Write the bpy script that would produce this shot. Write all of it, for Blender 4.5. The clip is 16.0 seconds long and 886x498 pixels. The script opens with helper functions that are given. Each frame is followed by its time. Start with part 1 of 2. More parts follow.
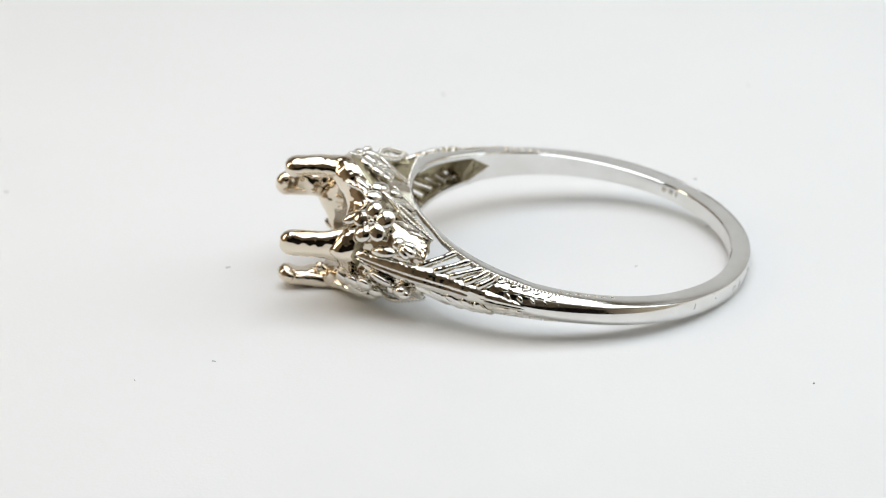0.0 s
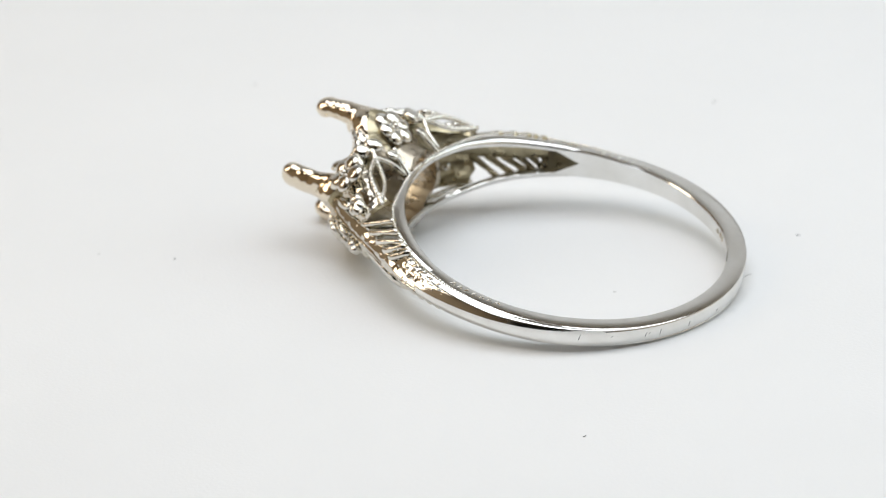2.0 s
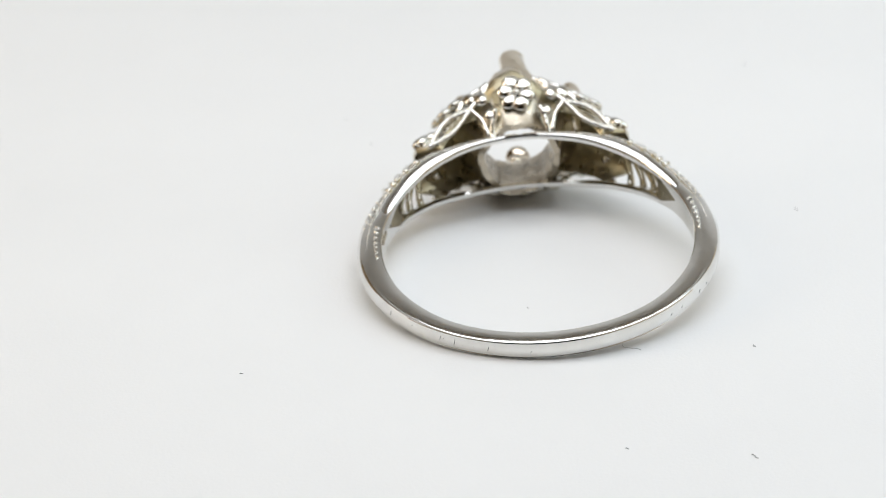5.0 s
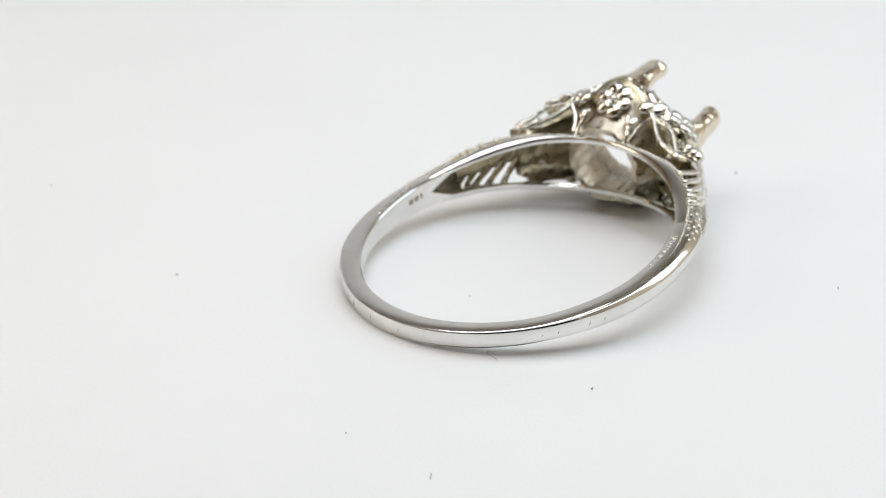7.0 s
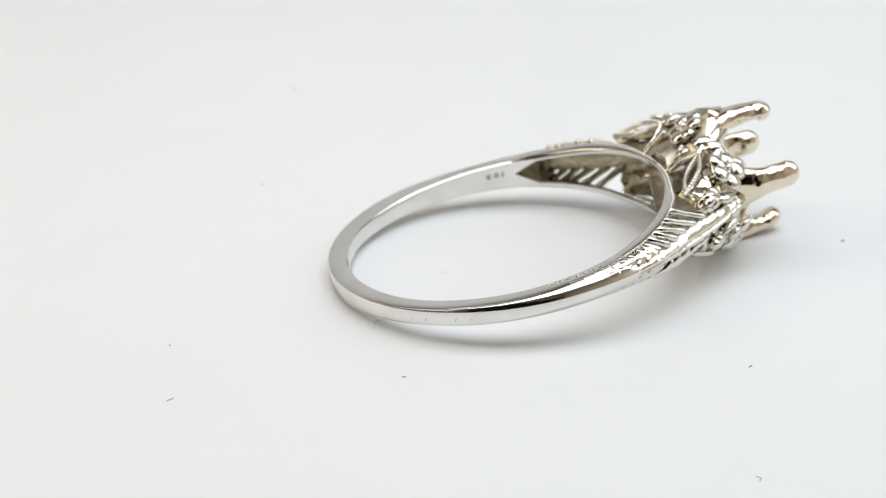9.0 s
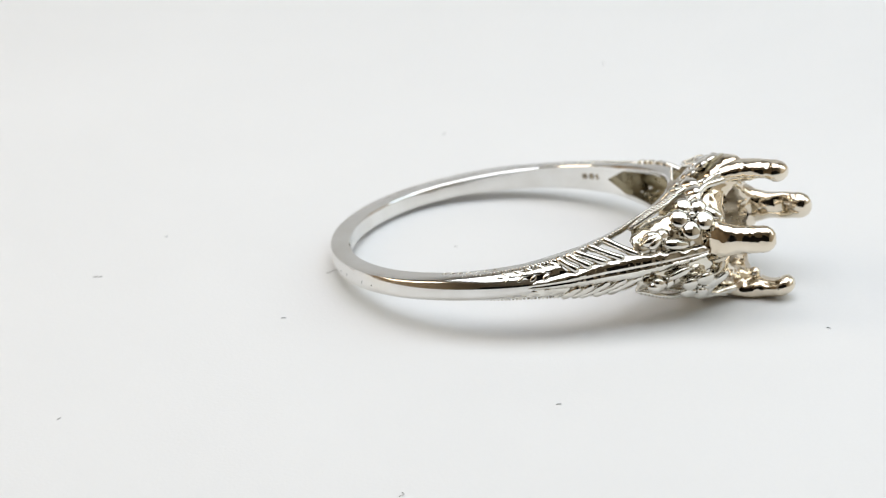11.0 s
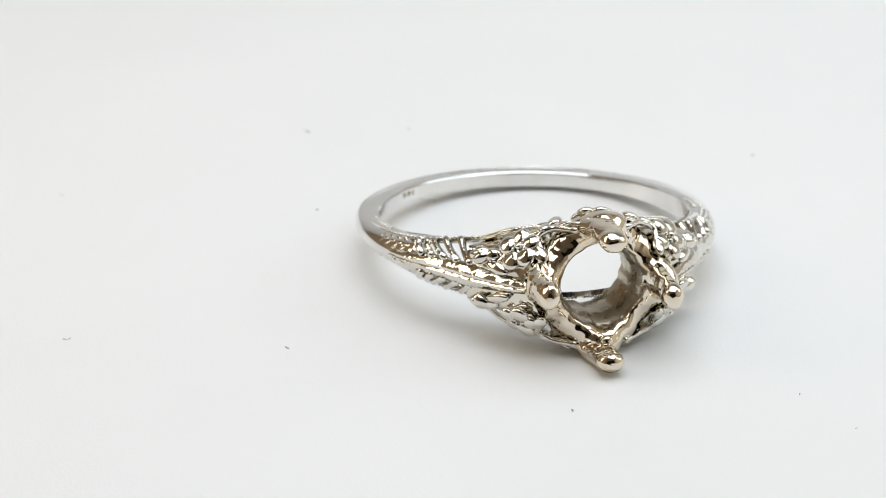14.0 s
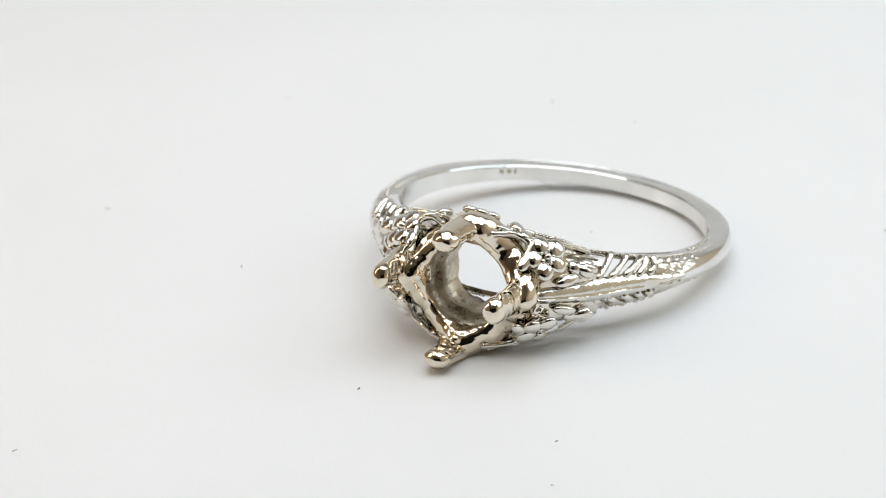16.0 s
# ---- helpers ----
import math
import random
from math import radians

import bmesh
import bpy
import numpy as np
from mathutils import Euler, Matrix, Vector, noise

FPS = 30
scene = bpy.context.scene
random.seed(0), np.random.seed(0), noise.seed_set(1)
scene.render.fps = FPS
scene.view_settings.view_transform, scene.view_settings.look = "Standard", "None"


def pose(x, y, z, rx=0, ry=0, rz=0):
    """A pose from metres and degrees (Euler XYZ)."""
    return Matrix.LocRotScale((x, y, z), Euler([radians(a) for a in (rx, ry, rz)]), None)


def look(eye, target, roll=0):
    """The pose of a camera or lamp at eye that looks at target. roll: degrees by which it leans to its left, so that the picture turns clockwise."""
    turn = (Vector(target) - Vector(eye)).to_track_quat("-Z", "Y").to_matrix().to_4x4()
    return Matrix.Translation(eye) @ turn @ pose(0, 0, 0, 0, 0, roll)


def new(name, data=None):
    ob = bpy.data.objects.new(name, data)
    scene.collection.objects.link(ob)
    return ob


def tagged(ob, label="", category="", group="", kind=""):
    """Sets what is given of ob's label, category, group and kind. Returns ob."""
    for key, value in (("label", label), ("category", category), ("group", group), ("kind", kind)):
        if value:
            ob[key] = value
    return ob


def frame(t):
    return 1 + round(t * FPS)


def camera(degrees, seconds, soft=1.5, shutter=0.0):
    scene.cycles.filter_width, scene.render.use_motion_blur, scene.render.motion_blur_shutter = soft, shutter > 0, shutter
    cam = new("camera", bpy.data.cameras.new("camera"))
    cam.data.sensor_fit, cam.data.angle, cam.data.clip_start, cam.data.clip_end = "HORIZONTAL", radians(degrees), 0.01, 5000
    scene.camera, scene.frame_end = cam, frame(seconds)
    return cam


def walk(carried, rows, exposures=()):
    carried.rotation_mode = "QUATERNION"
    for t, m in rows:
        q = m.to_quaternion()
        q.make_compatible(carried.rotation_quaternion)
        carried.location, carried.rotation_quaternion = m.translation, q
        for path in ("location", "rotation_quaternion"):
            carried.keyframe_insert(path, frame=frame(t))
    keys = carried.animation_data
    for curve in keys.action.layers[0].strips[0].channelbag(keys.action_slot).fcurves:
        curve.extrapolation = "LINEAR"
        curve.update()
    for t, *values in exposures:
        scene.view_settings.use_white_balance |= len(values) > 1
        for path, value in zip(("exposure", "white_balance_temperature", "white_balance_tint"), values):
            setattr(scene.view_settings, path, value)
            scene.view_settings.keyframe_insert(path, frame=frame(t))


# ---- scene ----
# A small filigree ring lies on a white turntable, inside an added light tent that stays out of view.
cam = camera(16.92, 16.0, soft=0.8)
cam.data.dof.use_dof = True
cam.data.dof.focus_distance = 0.1425
cam.data.dof.aperture_fstop = 95
CAM = pose(0.0, -0.142, 0.06624, 65.349, 1.294, 1.430)
walk(cam, [(0.0, CAM), (16.0, CAM)], exposures=[(0.0, 0.0), (16.0, 0.0)])

MM = 0.001
SPIN = -18.8545            # degrees a second, clockwise seen from above
RING0 = (Matrix.Translation((1.6318 * MM, 0.0916 * MM, 1.9263 * MM))
         @ Matrix(((-0.97622, 0.16153, 0.14462, 0), (-0.16766, -0.98535, -0.03123, 0),
                   (0.13744, -0.05474, 0.98899, 0), (0, 0, 0, 1))))

# ---------------------------------------------------------------- light
world = bpy.data.worlds.new("room")
world.use_nodes = True
world.node_tree.nodes["Background"].inputs[0].default_value = (1.0, 0.86, 0.68, 1)
world.node_tree.nodes["Background"].inputs[1].default_value = 0.06
scene.world = world


def area(name, m, sx, sy, watts, color):
    lamp = bpy.data.lights.new(name, "AREA")
    lamp.shape, lamp.size, lamp.size_y, lamp.energy, lamp.color = "RECTANGLE", sx, sy, watts, color
    ob = new(name, lamp)
    ob.matrix_world = m
    return ob


area("tent_lamp", look((0.02, 0.0, 0.31), (0.02, 0.0, 0)), 0.34, 0.30, 0.94, (0.881, 0.931, 1.0))
area("tent_lamp", look((0.265, 0.05, 0.13), (0, 0.03, 0.02)), 0.16, 0.42, 0.42, (0.74, 0.90, 1.0))
area("tent_lamp", look((-0.25, 0.0, 0.13), (0, 0.0, 0)), 0.08, 0.30, 0.27, (1.0, 0.88, 0.70))


# ---------------------------------------------------------------- materials
def material(name):
    m = bpy.data.materials.new(name)
    m.use_nodes = True
    nodes, links = m.node_tree.nodes, m.node_tree.links
    return m, nodes, links, nodes["Principled BSDF"]


def tex(nodes, links, scale, detail=4.0, rough=0.6, kind="ShaderNodeTexNoise"):
    co = nodes.new("ShaderNodeTexCoord")
    n = nodes.new(kind)
    n.inputs["Scale"].default_value = scale
    if kind == "ShaderNodeTexNoise":
        n.inputs["Detail"].default_value, n.inputs["Roughness"].default_value = detail, rough
    links.new(co.outputs["Object"], n.inputs["Vector"])
    return n


def ramp(nodes, links, src, stops):
    r = nodes.new("ShaderNodeValToRGB")
    while len(r.color_ramp.elements) < len(stops):
        r.color_ramp.elements.new(0.5)
    for e, (p, c) in zip(r.color_ramp.elements, stops):
        e.position, e.color = p, (*c, 1)
    links.new(src, r.inputs["Fac"])
    return r


def metal(name, c1, c2, rough, grain=2200, bump=0.03, lump=500, lumpy=0.0):
    """Polished precious metal: faint tarnish at two scales, fine scratches and cast unevenness."""
    m, nodes, links, b = material(name)
    b.inputs["Metallic"].default_value = 1.0
    n1 = tex(nodes, links, 420, 5)
    r = ramp(nodes, links, n1.outputs["Fac"], [(0.35, c1), (0.7, c2)])
    links.new(r.outputs["Color"], b.inputs["Base Color"])
    n2 = tex(nodes, links, grain, 3)
    rr = ramp(nodes, links, n2.outputs["Fac"], [(0.3, (rough * 0.6,) * 3), (0.75, (rough * 1.6,) * 3)])
    links.new(rr.outputs["Color"], b.inputs["Roughness"])
    bp = nodes.new("ShaderNodeBump")
    bp.inputs["Strength"].default_value, bp.inputs["Distance"].default_value = bump, 0.0001
    links.new(n2.outputs["Fac"], bp.inputs["Height"])
    if lumpy:
        n3 = tex(nodes, links, lump, 2)
        bq = nodes.new("ShaderNodeBump")
        bq.inputs["Strength"].default_value, bq.inputs["Distance"].default_value = lumpy, 0.0006
        links.new(n3.outputs["Fac"], bq.inputs["Height"])
        links.new(bq.outputs["Normal"], bp.inputs["Normal"])
    links.new(bp.outputs["Normal"], b.inputs["Normal"])
    return m


M_WHITE = metal("white_gold", (0.72, 0.69, 0.62), (0.84, 0.825, 0.78), 0.045, lump=1100, lumpy=0.22)
M_SHANK = metal("white_gold_band", (0.75, 0.735, 0.70), (0.85, 0.845, 0.825), 0.10, bump=0.05, lumpy=0.02)
M_CAST = metal("white_gold_cast", (0.67, 0.62, 0.52), (0.82, 0.79, 0.72), 0.06, lump=1000, lumpy=0.32)
M_PRONG = metal("champagne_gold", (0.76, 0.67, 0.53), (0.83, 0.76, 0.65), 0.045, lump=850, lumpy=0.34)
M_BORE = metal("brushed_gold", (0.40, 0.345, 0.265), (0.62, 0.56, 0.46), 0.30, grain=1500, bump=0.2, lumpy=0.15)


# Dull olive gold: shade and brown reflections of enclosed faces put into the colour.
M_SHADED = metal("shaded_gold", (0.36, 0.31, 0.20), (0.52, 0.46, 0.32), 0.34, grain=1500, bump=0.15, lump=900, lumpy=0.3)


def m_table():
    """Matt white laminate with a faint sparkle in its grain."""
    m, nodes, links, b = material("white_laminate")
    n1 = tex(nodes, links, 38, 4)
    r = ramp(nodes, links, n1.outputs["Fac"], [(0.3, (0.80, 0.80, 0.795)), (0.75, (0.83, 0.83, 0.825))])
    links.new(r.outputs["Color"], b.inputs["Base Color"])
    n2 = tex(nodes, links, 5200, 2)
    rr = ramp(nodes, links, n2.outputs["Fac"], [(0.30, (0.30,) * 3), (0.60, (0.55,) * 3)])
    links.new(rr.outputs["Color"], b.inputs["Roughness"])
    b.inputs["Specular IOR Level"].default_value = 0.3
    bp = nodes.new("ShaderNodeBump")
    bp.inputs["Strength"].default_value, bp.inputs["Distance"].default_value = 0.10, 0.0001
    links.new(n2.outputs["Fac"], bp.inputs["Height"])
    links.new(bp.outputs["Normal"], b.inputs["Normal"])
    return m


def m_plain(name, c, rough, scale=60, vary=0.05):
    m, nodes, links, b = material(name)
    n1 = tex(nodes, links, scale, 4)
    r = ramp(nodes, links, n1.outputs["Fac"], [(0.3, tuple(x * (1 - vary) for x in c)), (0.7, c)])
    links.new(r.outputs["Color"], b.inputs["Base Color"])
    b.inputs["Roughness"].default_value = rough
    return m


M_TABLE = m_table()
# Right wall, unseen: its warm tint colours the fill light.
M_WARM_FILL = m_plain("warm_fill_wall", (0.78, 0.68, 0.53), 0.9)
# Ceiling and front flap, unseen: dim so the metal mirrors dark around the lamp.
M_DIM = m_plain("dim_reflection_wall", (0.36, 0.30, 0.22), 0.9)
# Left wall, unseen: brown for warm fill and darker reflections on that side.
M_TAN = m_plain("tan_fill_wall", (0.34, 0.24, 0.14), 0.9)
M_SWEEP = m_plain("white_paper_sweep", (0.80, 0.80, 0.80), 0.85, vary=0.03)
# Near-black: darkness on the camera side put into a wall's colour.
M_FRONT = m_plain("unlit_front_black", (0.026, 0.022, 0.018), 0.9, vary=0.2)
M_LINT = m_plain("dark_lint", (0.22, 0.22, 0.225), 0.9, 3000, 0.3)
M_PALE = m_plain("grey_lint", (0.42, 0.41, 0.40), 0.9, 3000, 0.3)


# ---------------------------------------------------------------- mesh helpers
def part(name, bm, mat, parent=None, label="", sharp=65):
    me = bpy.data.meshes.new(name)
    bmesh.ops.recalc_face_normals(bm, faces=bm.faces)
    bm.to_mesh(me)
    bm.free()
    me.materials.append(mat)
    me.shade_smooth()
    if sharp:
        me.set_sharp_from_angle(angle=radians(sharp))
    ob = new(name, me)
    if parent is not None:
        ob.parent = parent
    if label:
        ob["label"] = label
    return ob


def spline(ctrl, n):
    """Catmull-Rom through the control tuples, n steps for each span."""
    c = [np.array(p, float) for p in ctrl]
    c = [2 * c[0] - c[1]] + c + [2 * c[-1] - c[-2]]
    out = []
    for i in range(1, len(c) - 2):
        for k in range(n):
            t = k / n
            a, b, d, e = c[i - 1], c[i], c[i + 1], c[i + 2]
            out.append(0.5 * (2 * b + (d - a) * t + (2 * a - 5 * b + 4 * d - e) * t * t + (3 * b - a - 3 * d + e) * t ** 3))
    out.append(c[-2])
    return out


def polar(phi, r, n):
    return (r * math.cos(radians(phi)), r * math.sin(radians(phi)), n)


def tube(bm, pts, radii, side=10, up=(0, 0, 1), flat=1.0, warp=None):
    """A round or oval bar along pts (millimetres) with domed ends. radii: one for each point; flat: height over width."""
    pts = [Vector(p) for p in pts]
    tang = [(pts[min(i + 1, len(pts) - 1)] - pts[max(i - 1, 0)]).normalized() for i in range(len(pts))]
    rows = []
    stations = [(pts[0] - tang[0] * radii[0] * s, tang[0], radii[0] * c) for s, c in ((0.92, 0.38), (0.7, 0.71), (0.38, 0.92))]
    stations += list(zip(pts, tang, radii))
    stations += [(pts[-1] + tang[-1] * radii[-1] * s, tang[-1], radii[-1] * c) for s, c in ((0.38, 0.92), (0.7, 0.71), (0.92, 0.38))]
    for p, t, r in stations:
        a = t.cross(Vector(up))
        if a.length < 1e-4:
            a = t.cross(Vector((1, 0, 0)))
        a.normalize()
        b = a.cross(t).normalized()
        ring = []
        for k in range(side):
            w = 2 * math.pi * k / side
            q = p + a * (r * math.cos(w)) + b * (r * flat * math.sin(w))
            if warp:
                q = warp(q)
            ring.append(bm.verts.new(q * MM))
        rows.append(ring)
    for r1, r2 in zip(rows, rows[1:]):
        for k in range(side):
            bm.faces.new((r1[k], r1[(k + 1) % side], r2[(k + 1) % side], r2[k]))
    bm.faces.new(rows[0])
    bm.faces.new(rows[-1])


def blob(bm, centre, axes, size, seg=12, rng=8):
    """An ellipsoid: axes is three unit vectors, size their half lengths (millimetres)."""
    m = Matrix([[axes[j][i] * size[j] * MM for j in range(3)] for i in range(3)]).to_4x4()
    m.translation = Vector(centre) * MM
    bmesh.ops.create_uvsphere(bm, u_segments=seg, v_segments=rng, radius=1, matrix=m)


def basis(normal, hint=(1, 0, 0)):
    n = Vector(normal).normalized()
    a = Vector(hint) - n * n.dot(Vector(hint))
    a.normalize()
    return a, n.cross(a), n


def loft(bm, rows, closed_ring=True, caps=True):
    vs = [[bm.verts.new(Vector(p) * MM) for p in row] for row in rows]
    k = len(vs[0])
    for a, b in zip(vs, vs[1:]):
        for i in range(k if closed_ring else k - 1):
            bm.faces.new((a[i], a[(i + 1) % k], b[(i + 1) % k], b[i]))
    if caps:
        bm.faces.new(vs[0])
        bm.faces.new(vs[-1])


def curve(x, table):
    """Smooth cubic interpolation in a short table of (x, y)."""
    if x <= table[0][0]:
        return table[0][1]
    if x >= table[-1][0]:
        return table[-1][1]
    i = max(k for k in range(len(table) - 1) if table[k][0] <= x)

    def tangent(k):
        if k == 0 or k == len(table) - 1:
            return 0.0
        (a, p), (b, q), (c, r) = table[k - 1:k + 2]
        left, right = (q - p) / (b - a), (r - q) / (c - b)
        return 0.0 if left * right <= 0 else 2 * left * right / (left + right)

    (a, p), (b, q) = table[i], table[i + 1]
    w, t = b - a, (x - a) / (b - a)
    return (p * (1 + 2 * t) * (1 - t) ** 2 + tangent(i) * w * t * (1 - t) ** 2
            + q * t * t * (3 - 2 * t) - tangent(i + 1) * w * t * t * (1 - t))


# ---------------------------------------------------------------- the light tent, unseen, added to shape fill and reflections
def box(name, x0, y0, z0, x1, y1, z1, mat, label, kind="structure"):
    bm = bmesh.new()
    bmesh.ops.create_cube(bm, size=1, matrix=Matrix.LocRotScale(((x0 + x1) / 2, (y0 + y1) / 2, (z0 + z1) / 2), None,
                                                               (x1 - x0, y1 - y0, z1 - z0)))
    bmesh.ops.bevel(bm, geom=bm.edges[:], offset=0.001, segments=2, affect="EDGES")
    return tagged(part(name, bm, mat), label, "wall", kind=kind)


TURN_H = 0.006
box("floor", -0.30, -0.50, -0.020, 0.30, 0.34, -TURN_H - 0.0005, M_SWEEP, "plain white paper floor of a light tent")
box("wall_back", -0.30, 0.30, -TURN_H - 0.0005, 0.30, 0.32, 0.44, M_SWEEP, "plain white paper back of a light tent")
# Unseen side walls, left darker than right to shape the light on the ring.
box("wall_left", -0.30, -0.478, -TURN_H - 0.0005, -0.28, 0.298, 0.44, M_TAN, "unseen plain brown side wall, added for warm fill and a darker left")
box("wall_right", 0.28, -0.478, -TURN_H - 0.0005, 0.30, 0.298, 0.44, M_WARM_FILL, "unseen plain warm white side wall, added for bright warm fill")
# Added ceiling and flap keep reflections from above dark.
box("ceiling", -0.30, -0.478, 0.441, 0.30, 0.34, 0.46, M_DIM, "unseen plain brown ceiling, added dark for reflections in the metal")
box("wall_front_top", -0.278, -0.498, 0.34, 0.278, -0.480, 0.44, M_DIM, "unseen dark brown flap, added to darken reflections above the open front")
# Unseen black wall, added so the metal has something dark to mirror in front.
box("wall_dark_front", -0.34, -0.66, -0.020, 0.34, -0.64, 0.46, M_FRONT, "unseen near-black wall, added beyond the open front for black reflections")


# ---------------------------------------------------------------- the turntable
def make_turntable():
    bm = bmesh.new()
    prof = [(0.0, -TURN_H), (0.0885, -TURN_H), (0.0895, -TURN_H + 0.001), (0.0900, -TURN_H + 0.002), (0.0900, -0.0015), (0.0895, -0.0005), (0.0885, 0.0)]
    rows = []
    for k in range(128):
        a = 2 * math.pi * k / 128
        rows.append([bm.verts.new((r * math.cos(a), r * math.sin(a), z)) for r, z in prof[1:]])
    for i in range(128):
        a, b = rows[i], rows[(i + 1) % 128]
        for j in range(len(a) - 1):
            bm.faces.new((a[j], b[j], b[j + 1], a[j + 1]))
    bm.faces.new([r[-1] for r in rows])
    bm.faces.new([r[0] for r in reversed(rows)])
    table = tagged(part("turntable", bm, M_TABLE), "round matt white turntable plate turning slowly, dusted with lint", "turntable")
    return table


def add_lint(table):
    rnd = random.Random(4)
    # place (mm), length (mm), turn (deg), darkness
    specks = [(-16.1, -10.8, 0.20, 20, 0), (-19.8, -12.8, 0.16, 80, 1), (13.2, -13.7, 0.22, 60, 0), (9.9, -27.9, 0.28, 100, 0),
              (5.1, -0.2, 0.16, 10, 1), (19.8, 5.5, 0.18, 30, 0), (8.8, 11.3, 0.22, 40, 0), (20.2, 11.4, 0.5, 70, 1),
              (-8.0, 13.5, 0.26, 70, 0), (12.7, 25.4, 0.3, 120, 1), (-16.4, 0.2, 0.24, 15, 0), (-5.6, 24.5, 0.5, 100, 1),
              (-29.8, 10.5, 0.35, 20, 0), (9.3, 5.2, 1.3, 35, 1)]
    for x, y, ln, turn, pale in specks:
        bm = bmesh.new()
        w = radians(turn)
        pts = []
        for k in range(7):
            s = (k / 6 - 0.5) * ln * 0.8
            bend = 0.22 * ln * math.sin(k * 0.7 + turn)
            pts.append((x + s * math.cos(w) - bend * math.sin(w), y + s * math.sin(w) + bend * math.cos(w), 0.03 + 0.02 * (k % 2)))
        tube(bm, pts, [0.012 if ln > 1 else rnd.uniform(0.013, 0.021)] * 7, 6)
        part("lint", bm, M_PALE if pale else M_LINT, table, "")


# ---------------------------------------------------------------- the ring
RIN = [(0, 8.46), (30, 8.40), (60, 8.18), (90, 8.08), (120, 8.18), (150, 8.40), (180, 8.46)]      # inner radius
RIM_H = [(0, 1.72), (20, 1.62), (35, 1.36), (50, 1.09), (70, 0.82), (90, 0.66), (120, 0.50), (150, 0.44), (180, 0.44)]
RIDGE_R = [(14, 12.75), (18, 12.45), (24, 11.80), (31, 11.10), (38, 10.50), (45, 10.08), (55, 9.84), (70, 9.60), (90, 9.38), (130, 9.40), (155, 9.46), (180, 9.51)]
FACE_K = [(50, 0.16), (70, 0.18), (95, 0.26), (125, 0.36), (180, 0.38)]
FLAT_W = [(50, 0.50), (70, 0.66), (95, 0.80), (125, 0.98), (150, 0.96), (180, 0.96)]
RAIL_R = [(0, 8.70), (16, 8.73), (26, 8.86), (33, 9.08), (43, 9.12), (52, 9.05), (60, 8.95), (70, 8.86), (90, 8.86)]
RAIL_H = [(0, 1.70), (20, 1.70), (31, 1.62), (43, 1.38), (52, 1.13), (60, 0.965), (70, 0.835), (90, 0.66)]


def h_(phi):
    return curve(abs(phi), RIM_H)


def ri_(phi):
    return curve(abs(phi), RIN)


def ridge_(phi):
    return curve(abs(phi), RIDGE_R)


def shade_inside(ob, limit=-0.35):
    """Gives the faces that look at the finger a dull dark gold: their shade, painted."""
    ob.data.materials.append(M_SHADED)
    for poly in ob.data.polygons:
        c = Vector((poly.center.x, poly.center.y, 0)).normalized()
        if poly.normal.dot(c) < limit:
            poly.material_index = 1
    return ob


def make_shank(ring):
    """Solid band: flat rims at the back, a roof with an outer ridge towards the shoulders."""
    bm = bmesh.new()
    rows = []
    for k in range(161):
        t = k / 160
        f = 60 + 240 * t
        f = f if f <= 180 else 360 - f
        e = curve(f, [(60, 1.0), (73, 0.0)])                 # let into the shoulder at its ends
        h, ro, kk, fw = h_(f) - 0.08 * e, ridge_(f) - 0.14 * e, curve(f, FACE_K), curve(f, FLAT_W)
        RI = ri_(f)
        ax, an, bx, bn = RI + fw, h - 0.02, ro - 0.05, kk + 0.03
        puff = 0.05 + 0.05 * curve(f, [(60, 1.0), (110, 0.6), (140, 0.0)])
        roof = [(ax + (bx - ax) * q + puff * math.sin(math.pi * q) * 0.7, an + (bn - an) * q + puff * math.sin(math.pi * q) * 0.7)
                for q in (0.2, 0.4, 0.6, 0.8)]
        half = [(RI + 0.02, 0.0), (RI, h * 0.5), (RI + 0.01, h - 0.07), (RI + 0.06, h - 0.015), (RI + 0.12, h),
                (RI + fw - 0.05, h), (RI + fw, h - 0.02), *roof, (ro - 0.05, kk + 0.03), (ro - 0.01, kk - 0.04), (ro, kk * 0.4)]
        prof = half + [(r, -n) for r, n in reversed(half[1:])]
        row = []
        for r, n in prof:
            start = 56 + 12 * (1 - (r - RI) / (ro - RI)) * (1 - abs(n) / h)   # hollowed towards the finger opening
            row.append(polar(start + (360 - 2 * start) * t, r, n))
        rows.append(row)
    loft(bm, rows)
    ob = part("shank", bm, M_SHANK, ring, "plain polished white gold band with worn size marks", sharp=28)
    ob.data.materials.append(M_SHADED)
    # End caps take the dark gold as painted shade of the hollow.
    for poly in ob.data.polygons:
        if len(poly.vertices) > 4:                            # the hollowed ends
            poly.material_index = 1
    return ob


def make_rail(ring, sn):
    """Inner rim that arches behind the head, above or below the finger opening, its top sloping up and outwards."""
    bm = bmesh.new()
    rows = []
    for k in range(121):
        phi = -80 + 160 * k / 120
        h, ro, ho, RI = h_(phi), curve(abs(phi), RAIL_R), curve(abs(phi), RAIL_H), ri_(phi)
        sink = curve(abs(phi), [(56, 0.0), (80, 0.09)])
        h, ho, RI, ro = h - sink, ho - 1.6 * sink, RI + sink, ro - sink
        prof = [(RI, h - 0.30), (RI, h - 0.08), (RI + 0.08, h), (ro - 0.10, ho - 0.02), (ro, ho - 0.10), (ro - 0.05, ho - 0.30), (RI + 0.18, h - 0.36)]
        rows.append([polar(phi, r, n * sn) for r, n in prof])
    loft(bm, rows)
    return part("rim_wire", bm, M_SHANK, ring)


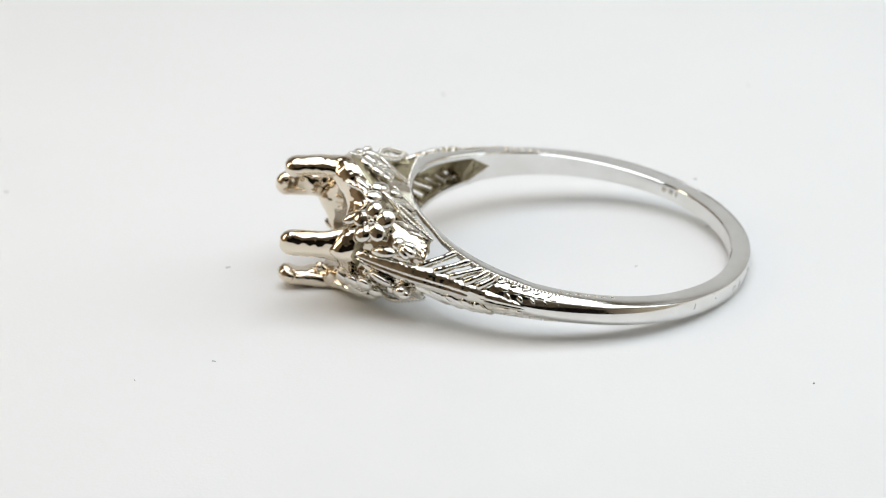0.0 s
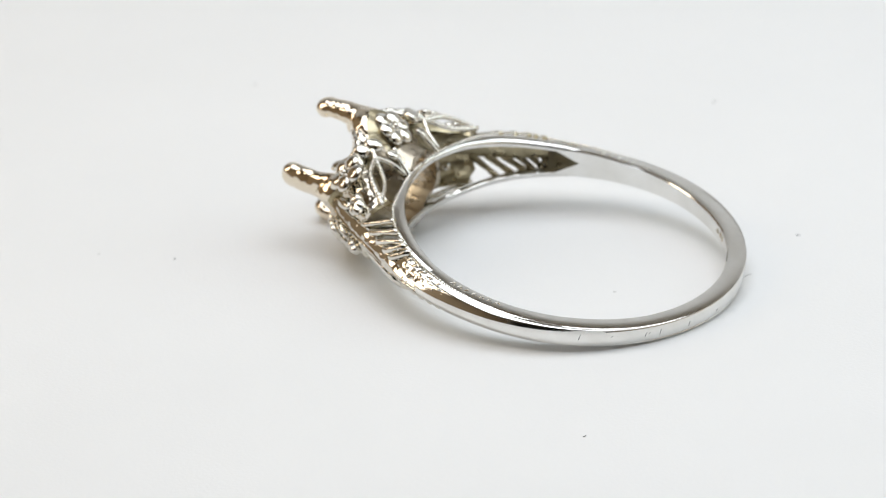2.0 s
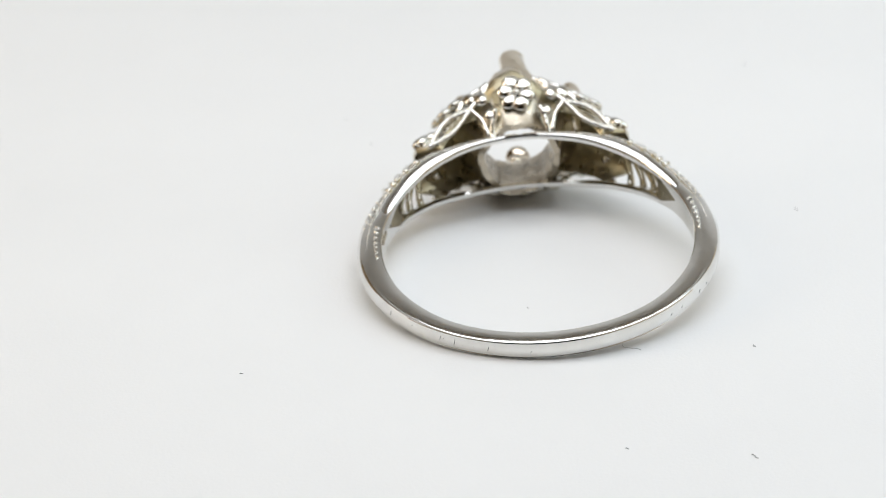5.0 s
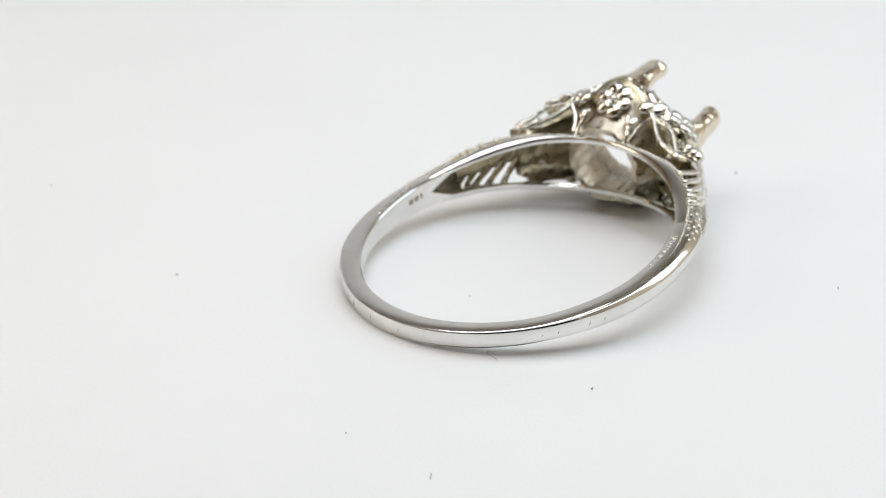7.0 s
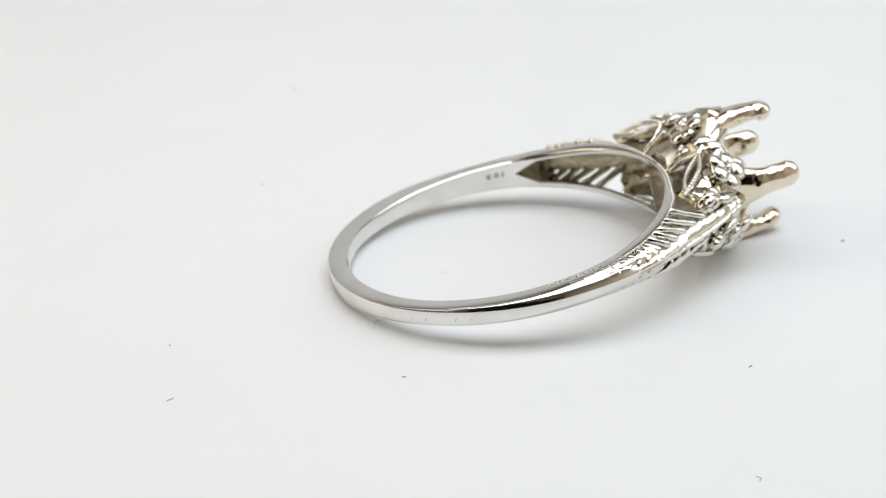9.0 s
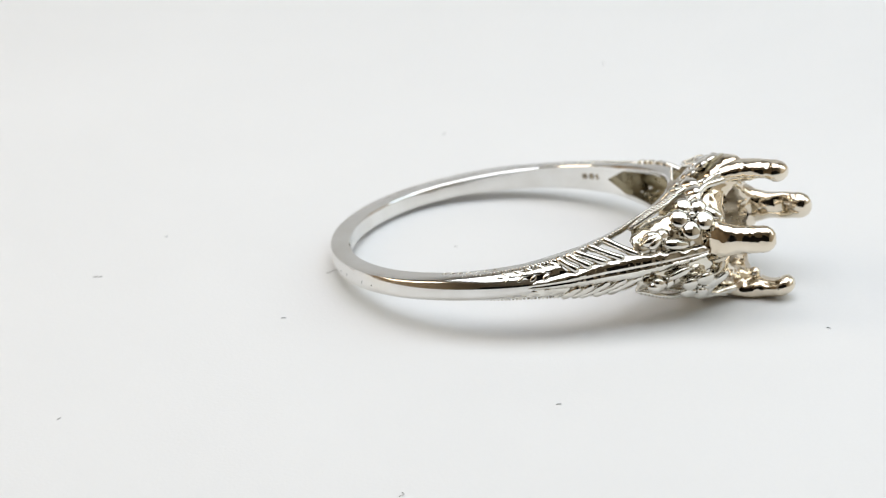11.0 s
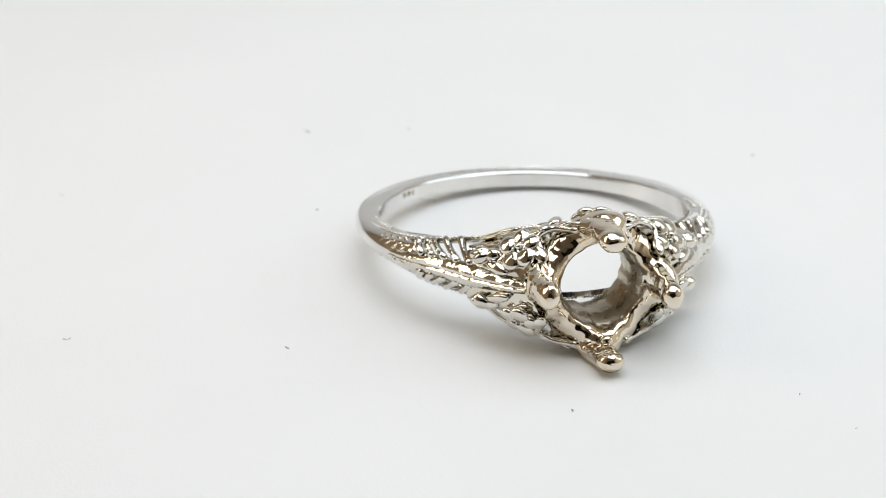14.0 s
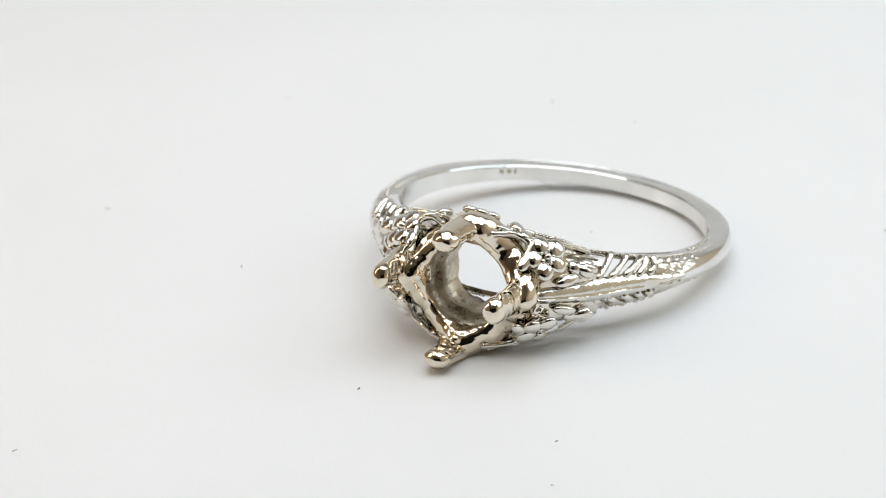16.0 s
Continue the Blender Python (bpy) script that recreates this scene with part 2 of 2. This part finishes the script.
def make_ridge(ring, sv):
    """Outer spine of a shoulder, with a groove along its crest, from band to prong."""
    bm = bmesh.new()
    rows = []
    for k in range(49):
        phi = 13 + (80 - 13) * k / 48
        ro = ridge_(phi) - curve(phi, [(48, 0.0), (80, 0.16)])
        w = curve(phi, [(13, 0.32), (24, 0.46), (34, 0.58), (45, 0.54), (58, 0.38), (80, 0.14)])
        cut = 0.06 * curve(phi, [(34, 1.0), (60, 0.0)])
        prof = [(ro - cut, 0.03), (ro + 0.03, w * 0.26), (ro - 0.02, w * 0.50), (ro - 0.10, w * 0.72),
                (ro - 0.21, w * 0.92), (ro - 0.36, w * 1.05), (ro - 0.58, w * 0.90), (ro - 0.70, 0)]
        prof = prof + [(r, -n) for r, n in reversed(prof[:-1])]
        rows.append([polar(phi * sv, r, n) for r, n in prof])
    loft(bm, rows)
    return shade_inside(part("shoulder_spine", bm, M_WHITE, ring, sharp=50))


def slope(phi, s):
    """A point on a shoulder's sloping face: s 0 at the rim wire, 1 at the spine."""
    r0, n0 = curve(phi, RAIL_R) - 0.06, curve(phi, RAIL_H) - 0.14
    r1, n1 = ridge_(phi) - 0.22, 0.24
    bulge = 0.16 * math.sin(math.pi * s)
    return r0 + (r1 - r0) * s + bulge * 0.7, n0 + (n1 - n0) * s + bulge * 0.7


def make_bars(ring, sv, sn):
    """Slanting slot bars between rim wire and spine."""
    for i, (base, lean) in enumerate(((31.0, 8.0), (35.4, 9.0), (40.2, 9.0), (45.6, 6.0), (49.8, 5.0))):
        bm = bmesh.new()
        pts = []
        for k in range(11):
            s = 0.04 + 0.76 * k / 10
            phi = base + lean * (1 - s) + 1.0 * math.sin(math.pi * s)
            r, n = slope(phi, s)
            x, y, z = polar(phi, r, n)
            pts.append((x, y * sv, z * sn))
        tube(bm, pts, [0.165 + 0.05 * abs(2 * k / 10 - 1) for k in range(11)], 10, up=(0.5, 0.6 * sv, 0.6 * sn), flat=1.25)
        shade_inside(part("slot_bar", bm, M_WHITE, ring))


def make_panel(ring, sv, sn):
    """Closed end of a shoulder's face, past the last slot."""
    bm = bmesh.new()
    rows = []
    for i in range(17):
        outer, inner = [], []
        for j in range(7):
            s = j / 6
            phi = 53.0 + 4.5 * (1 - s) + (80.0 - 53.0 - 4.5 * (1 - s)) * i / 16
            r, n = slope(phi, s)
            n += 0.02
            x, y, z = polar(phi, r + 0.03 - 0.09 * (i / 16) ** 2, n - 0.05 * (i / 16) ** 2)
            outer.append((x, y * sv, z * sn))
            x, y, z = polar(phi, r - 0.26, max(n - 0.14, 0.01))
            inner.append((x, y * sv, z * sn))
        rows.append(outer + list(reversed(inner)))
    loft(bm, rows)
    return shade_inside(part("shoulder_panel", bm, M_WHITE, ring, sharp=50))


def make_milgrain(ring, sv, sn):
    """A row of fine beads along the rim's outer edge."""
    bm = bmesh.new()
    phi = 1.5
    while phi < 88:
        r = curve(phi, RAIL_R) - 0.03
        w = curve(phi, [(55, 1.0), (85, 0.55)])
        x, y, z = polar(phi, r, curve(phi, RAIL_H) - 0.04)
        blob(bm, (x, y * sv, z * sn), basis((0, 0, 1)), (0.09 * w, 0.09 * w, 0.075 * w), 8, 5)
        phi += 1.2
    part("milgrain_edge", bm, M_WHITE, ring)


def make_engraving(ring, sv, sn):
    """Chased leaf scrolls where the shoulder closes into the band, and a zigzag of cut notches on the rim."""
    panel = make_panel(ring, sv, sn)
    for i, phi in enumerate((56.5, 60.5, 64.5, 68.5, 72.5)):
        bm = bmesh.new()
        for k, s in enumerate((0.30, 0.55, 0.78)):
            r, n = slope(phi + 1.6 * k, s)
            x, y, z = polar(phi + 1.6 * k, r - 0.02, n - 0.01)
            out = Vector((math.cos(radians(phi)) * 0.75, math.sin(radians(phi)) * 0.75 * sv, 0.6 * sn))
            along = Vector((-math.sin(radians(phi)), math.cos(radians(phi)) * sv, (0.9 - 0.9 * k) * sn))
            size = 1.0 - 0.11 * i
            blob(bm, (x, y * sv, z * sn), basis(out, along), (0.36 * size, 0.15 * size, 0.07), 12, 7)
        part("engraved_leaf", bm, M_WHITE, panel)
    for i in range(7):
        bm = bmesh.new()
        phi = 76.0 + 3.0 * i
        size = 1.0 - 0.10 * i
        for lean in (-0.8, 0.8):
            pts = []
            for k in range(4):
                q = phi + lean * k / 3
                x, y, z = polar(q, ri_(q) + 0.22 + 0.26 * size * k / 3, h_(q) - 0.012)
                pts.append((x, y * sv, z * sn))
            tube(bm, pts, [0.035] * 4, 6)
        part("cut_notch", bm, M_WHITE, ring)


ODD = random.Random(11)


def flower(ring, centre, normal, hint, size, turn=0.0, petals=5, name="flower"):
    """A rosette: round petals about a central bead on a small dished base."""
    a, b, n = basis(normal, hint)
    c = Vector(centre)
    bm = bmesh.new()
    blob(bm, c - n * 0.24 * size, (a, b, n), (0.72 * size, 0.72 * size, 0.20 * size), 14, 8)
    base = part(name, bm, M_CAST, ring)
    for k in range(petals):
        w = 2 * math.pi * k / petals + turn
        d = a * math.cos(w) + b * math.sin(w)
        s = b * math.cos(w) - a * math.sin(w)
        bm = bmesh.new()
        j, g, lift = ODD.uniform(0.9, 1.1), ODD.uniform(0.88, 1.1), ODD.uniform(-0.06, 0.08)
        blob(bm, c + d * 0.58 * j * size + n * lift, (d, s, (n + d * ODD.uniform(-0.3, 0.2)).normalized()), (0.45 * g * size, 0.43 * j * size, 0.215 * size), 16, 9)
        part("petal", bm, M_WHITE, base)
    bm = bmesh.new()
    blob(bm, c + n * 0.16 * size, (a, b, n), (0.17 * size,) * 3, 12, 8)
    for k in range(petals):
        w = 2 * math.pi * (k + 0.5) / petals + turn
        blob(bm, c + (a * math.cos(w) + b * math.sin(w)) * 0.30 * size + n * 0.13 * size, (a, b, n), (0.10 * size,) * 3, 10, 6)
    part("bead", bm, M_WHITE, base)
    return base


def make_bud(ring, sv, sn):
    """A three-lobed leaf between flower and slots, and chased leaves round the flower."""
    c = Vector((9.75, 4.90 * sv, 1.22 * sn))
    along = Vector((-0.62, 0.72 * sv, -0.18 * sn)).normalized()
    a, b, n = basis((0.55, 0.50 * sv, 0.66 * sn), along)
    bm = bmesh.new()
    for turn, ln, wid in ((-0.34, 0.52, 0.30), (0.0, 0.62, 0.30), (0.34, 0.54, 0.30)):
        d = a * math.cos(turn) + b * math.sin(turn)
        e = b * math.cos(turn) - a * math.sin(turn)
        blob(bm, c + d * ln * 0.85 + n * 0.05 * math.cos(2 * turn), (d, e, n), (ln, wid, 0.34), 16, 10)
    blob(bm, c - a * 0.10 - n * 0.03, (a, b, n), (0.46, 0.40, 0.36), 14, 9)
    part("fan_leaf", bm, M_WHITE, ring)
    for c, d, ln, w in (((10.55, 4.80, 0.78), (-0.7, 0.65, 0.30), 0.72, 0.30), ((12.0, 3.05, 1.75), (0.5, -0.4, -0.75), 0.60, 0.32)):
        bm = bmesh.new()
        a, b, n = basis((0.55, 0.55 * sv, 0.62 * sn), (d[0], d[1] * sv, d[2] * sn))
        blob(bm, (c[0], c[1] * sv, c[2] * sn), (a, b, n), (ln, w, 0.20), 14, 9)
        part("chased_leaf", bm, M_WHITE, ring)


def make_cheek(ring, sv, sn):
    """Cast cheek that carries the side flower, between spine and gallery."""
    bm = bmesh.new()
    outer, inner = [], []
    for i in range(9):
        phi = 11 + 23 * i / 8
        ro, ri = [], []
        for j in range(7):
            s = j / 6 * curve(phi, [(11, 1.0), (28, 1.0), (34, 0.6)])
            r1, n1 = ridge_(phi) - 0.35, 0.22
            r0, n0 = curve(phi, [(12, 11.0), (22, 10.2), (31, 9.3)]), curve(phi, [(12, 2.25), (22, 1.95), (31, 1.62)])
            lump = 0.07 * math.sin(phi * 0.9 + s * 5)
            r, n = r1 + (r0 - r1) * s + 0.42 * math.sin(math.pi * s) + lump, n1 + (n0 - n1) * s + 0.36 * math.sin(math.pi * s)
            x, y, z = polar(phi, r, n)
            ro.append((x, y * sv, z * sn))
            x, y, z = polar(phi, r - 0.42 + 0.28 * (i / 8) ** 2, max(n - 0.34 + 0.2 * (i / 8) ** 2, 0.02))
            ri.append((x, y * sv, z * sn))
        outer.append(ro)
        inner.append(ri)
    rows = [o + list(reversed(i)) for o, i in zip(outer, inner)]
    loft(bm, rows)
    shade_inside(part("cheek", bm, M_CAST, ring, sharp=60), -0.1)


def make_gallery(ring, sv, sn):
    """Milgrained strands that frame a pointed opening, and an arch wire from prong to flower."""
    tip = (10.15, 2.55 * sv, 2.62 * sn)
    low = (8.25, 4.95 * sv, 1.66 * sn)
    for mid in ((9.55, 3.95 * sv, 2.34 * sn), (8.95, 3.55 * sv, 2.02 * sn)):
        bm = bmesh.new()
        pts = spline([low, mid, tip], 9)
        tube(bm, pts, [0.13] * len(pts), 8)
        strand = part("leaf_strand", bm, M_WHITE, ring)
        bm = bmesh.new()
        for p in pts[1:-1]:
            blob(bm, Vector(p) + Vector((0.02, 0.03 * sv, 0.10 * sn)), basis((0, 0, 1)), (0.085,) * 3, 7, 5)
        part("milgrain_edge", bm, M_WHITE, strand)
    for ctrl, rad in (([tip, (10.6, 2.15 * sv, 2.80 * sn), (11.6, 1.5 * sv, 3.05 * sn), (12.1, 0.9 * sv, 3.15 * sn)], 0.16),
                      ([tip, (9.55, 2.0 * sv, 2.25 * sn), (8.8, 1.75 * sv, 1.75 * sn)], 0.14),
                      ([(12.2, 1.35 * sv, 2.90 * sn), (11.45, 2.2 * sv, 2.85 * sn), (11.3, 2.95 * sv, 2.45 * sn), (12.0, 2.9 * sv, 1.75 * sn)], 0.17)):
        bm = bmesh.new()
        pts = spline(ctrl, 6)
        tube(bm, pts, [rad] * len(pts), 8)
        part("gallery_wire", bm, M_WHITE, ring)
    for c, d, ln in (((10.85, 3.05, 2.45), (0.8, -0.5, 0.1), 0.55), ((11.45, 1.75, 2.98), (0.75, -0.6, 0.1), 0.60)):
        bm = bmesh.new()
        blob(bm, (c[0], c[1] * sv, c[2] * sn), basis((-0.35, 0.25 * sv, 0.9 * sn), (d[0], d[1] * sv, d[2] * sn)), (ln, 0.24, 0.17), 12, 8)
        part("gallery_leaf", bm, M_WHITE, ring)
    for c, r in (((10.62, 1.95, 2.92), 0.42), ((9.70, 1.50, 2.45), 0.32), ((10.95, 2.55, 2.72), 0.40)):
        bm = bmesh.new()
        blob(bm, (c[0], c[1] * sv, c[2] * sn), basis((-0.3, 0.5 * sv * (c[1] > 1.8), sn), (1, 0.3 * sv, 0)), (r * 1.3, r * 1.0, r * 0.6), 12, 8)
        part("gallery_bead", bm, M_WHITE, ring)


def make_collet(ring):
    """Open cup that held the stone: a round bore in a four-cornered rim that rises to the prongs."""
    bm = bmesh.new()
    rows = []
    for k in range(96):
        th = 2 * math.pi * k / 96
        dip = (0.5 - 0.5 * math.cos(4 * th)) ** 0.62     # 1 between prongs
        c, s = math.cos(th), math.sin(th)
        between = [(8.8, 1.88), (10.9, 1.86), (11.05, 2.00), (11.75, 2.02), (12.05, 2.10), (12.15, 2.26), (12.06, 2.60), (11.80, 2.96), (11.40, 3.28), (10.9, 3.30), (10.5, 2.90), (9.9, 2.40), (8.8, 2.2)]
        at_prong = [(8.8, 1.88), (10.9, 1.86), (11.05, 2.00), (11.8, 2.08), (12.3, 2.20), (12.75, 2.42), (13.05, 2.78), (13.05, 3.3), (12.7, 3.68), (12.0, 3.78), (11.2, 3.45), (10.2, 2.55), (8.8, 2.2)]
        prof = [(a + (d - a) * dip, b + (e - b) * dip) for (a, b), (d, e) in zip(at_prong, between)]
        wob = 0.04 * math.sin(5 * th + 1) + 0.03 * math.sin(11 * th) + 0.02 * math.sin(19 * th + 2)
        ragged = 0.14 * math.sin(3 * th + 2) + 0.05 * math.sin(7 * th)
        rows.append([(u + wob * (i > 3) + ragged * (i in (0, 12)), (rho + wob) * c + 0.12, (rho + wob) * s) for i, (u, rho) in enumerate(prof)])
    rows.append(rows[0])
    loft(bm, rows, True, False)
    bmesh.ops.remove_doubles(bm, verts=bm.verts, dist=1e-7)
    bm.faces.ensure_lookup_table()
    ob = part("collet", bm, M_PRONG, ring, "empty champagne gold cup with a brushed bore", sharp=55)
    ob.data.materials.append(M_BORE)
    ob.data.materials.append(M_SHADED)
    # Rear outside of the cup is painted darker, for the shade behind the filigree.
    for poly in ob.data.polygons:
        c = poly.center / MM
        if poly.normal.x < -0.15 and math.hypot(c.y - 0.12, c.z) > 2.2:
            poly.material_index = 2
        if math.hypot(c.y - 0.12, c.z) < 2.14 and c.x < 12.0 or c.x < 10.4:
            poly.material_index = 1
    return ob


def make_prong(ring, y, z, lean, base, tip):
    """A claw with a rounded tip and the seat cut into its inner side."""
    bm = bmesh.new()
    out = Vector((0, y, z)).normalized()

    def at(u, rho):
        q = out * rho
        return (u, q.y - 0.13 + lean * 0.05 * (u - 12), q.z)

    def girth(u):
        return 0.70 + 0.62 * max(0.0, (13.6 - u) / 2.2) ** 1.5

    def warp(q):
        rho = (q.y + 0.13) * out.y + q.z * out.z
        q = q + out * (rho - base) * (min(1.0, 0.66 / girth(q.x)) - 1)
        rho = (q.y + 0.13) * out.y + q.z * out.z
        if rho < base - 0.18 and 13.4 < q.x < 14.6:
            q = q + out * (base - 0.18 - rho) * 0.55 * math.sin(math.pi * (q.x - 13.4) / 1.2) ** 0.7
        return q

    pts = spline([at(11.75, 2.92), at(12.4, base + 0.03), at(13.3, base + 0.04), at(14.2, base - 0.02), at(tip, base - 0.07)], 12)
    rad = [girth(p[0]) + 0.012 * math.sin(k * 0.32 + 3 * y + 5 * z) for k, p in enumerate(pts)]
    tube(bm, pts, rad, 18, up=out, flat=0.84, warp=warp)
    part("prong", bm, M_PRONG, ring, "rounded champagne gold claw")


def make_marks(ring):
    """Worn size strokes on the outer face of the band, and stamped bars inside it."""
    for phi, n0, ln in ((122, 0.08, 0.30), (132, 0.10, 0.05), (143, 0.02, 0.24), (144.2, 0.05, 0.10), (148, -0.02, 0.34), (159, -0.02, 0.26), (172, -0.08, 0.12),
                        (-141, -0.10, 0.08), (-136, -0.08, 0.14), (-126, -0.08, 0.16), (-121, -0.1, 0.08)):
        bm = bmesh.new()
        f = abs(phi)
        pts = [polar(phi + 0.12 * k, ridge_(f) + 0.004 - 0.01 * abs(k - 2) / 2, n0 + (k - 2) * ln / 4) for k in range(5)]
        tube(bm, pts, [0.016] * 5, 6)
        part("size_mark", bm, M_LINT, ring, "thin dark scratch")
    for phi0 in (72.5, -144.0):
        for k in range(5):
            bm = bmesh.new()
            pts = [polar(phi0 + 1.5 * k + 0.5 * (k % 2), ri_(phi0 + 1.5 * k) + 0.010, 0.10 + (j - 1) * 0.11) for j in range(3)]
            tube(bm, pts, [0.055, 0.07, 0.055], 6)
            part("hallmark_bar", bm, M_BORE, ring, "small stamped bar")


def make_ring():
    ring = new("ring")
    tagged(ring, "empty filigree ring of white gold lying on a turntable", "ring")
    make_shank(ring)
    for sn in (1, -1):
        make_rail(ring, sn)
    for sv in (1, -1):
        make_ridge(ring, sv)
        for sn in (1, -1):
            make_bars(ring, sv, sn)
            make_milgrain(ring, sv, sn)
            make_engraving(ring, sv, sn)
            make_bud(ring, sv, sn)
            make_cheek(ring, sv, sn)
            make_gallery(ring, sv, sn)
            flower(ring, (11.12, 3.80 * sv, 1.88 * sn), (0.50, 0.58 * sv, 0.64 * sn), (0, 0, sn), 1.12, 0.3)
    for sn in (1, -1):
        flower(ring, (10.52, 0.0, 3.12 * sn), (-0.50, 0, 0.86 * sn), (1, 0, 0), 1.08, 0.3, 6)
        for y in (-1.45, 1.45):
            bm = bmesh.new()
            pts = spline([(8.62, y * 1.05, 1.60 * sn), (9.15, y, 2.05 * sn), (9.75, y * 0.85, 2.62 * sn)], 5)
            tube(bm, pts, [0.15] * len(pts), 8)
            part("gallery_post", bm, M_WHITE, ring)
    make_collet(ring)
    for y, z, lean, base, tip in ((0, 1, 0, 3.0, 14.62), (1, 0.02, 0.0, 2.97, 14.9), (-1, 0.14, 0.0, 3.28, 14.55), (0, -1, 0, 3.26, 14.40)):
        make_prong(ring, y, z, lean, base, tip)
    bm = bmesh.new()
    blob(bm, (12.95, 0.12, -2.62), basis((1, 0, 0.4), (0, 1, 0)), (0.34, 0.30, 0.28), 12, 8)
    part("solder_bead", bm, M_PRONG, ring)
    for th, u, rho, r in ((221, 11.90, 2.84, 0.06), (217, 11.84, 2.92, 0.045), (224, 11.80, 2.98, 0.05), (214, 11.93, 2.80, 0.04), (319, 11.86, 2.90, 0.04)):
        bm = bmesh.new()
        y, z = rho * math.cos(radians(th)) + 0.12, rho * math.sin(radians(th))
        blob(bm, (u + 0.02, y, z), basis((1, 0, 0), (0, 1, 0)), (r, r, r * 0.8), 8, 6)
        part("casting_pit", bm, M_BORE, ring, "tiny dark casting pit")
    make_marks(ring)
    return ring


table = make_turntable()
add_lint(table)
ring = make_ring()


def motions():
    turn = [(k * 0.5, pose(0, 0, 0, 0, 0, SPIN * k * 0.5)) for k in range(33)]
    walk(table, turn)
    walk(ring, [(t, m @ RING0) for t, m in turn])


motions()
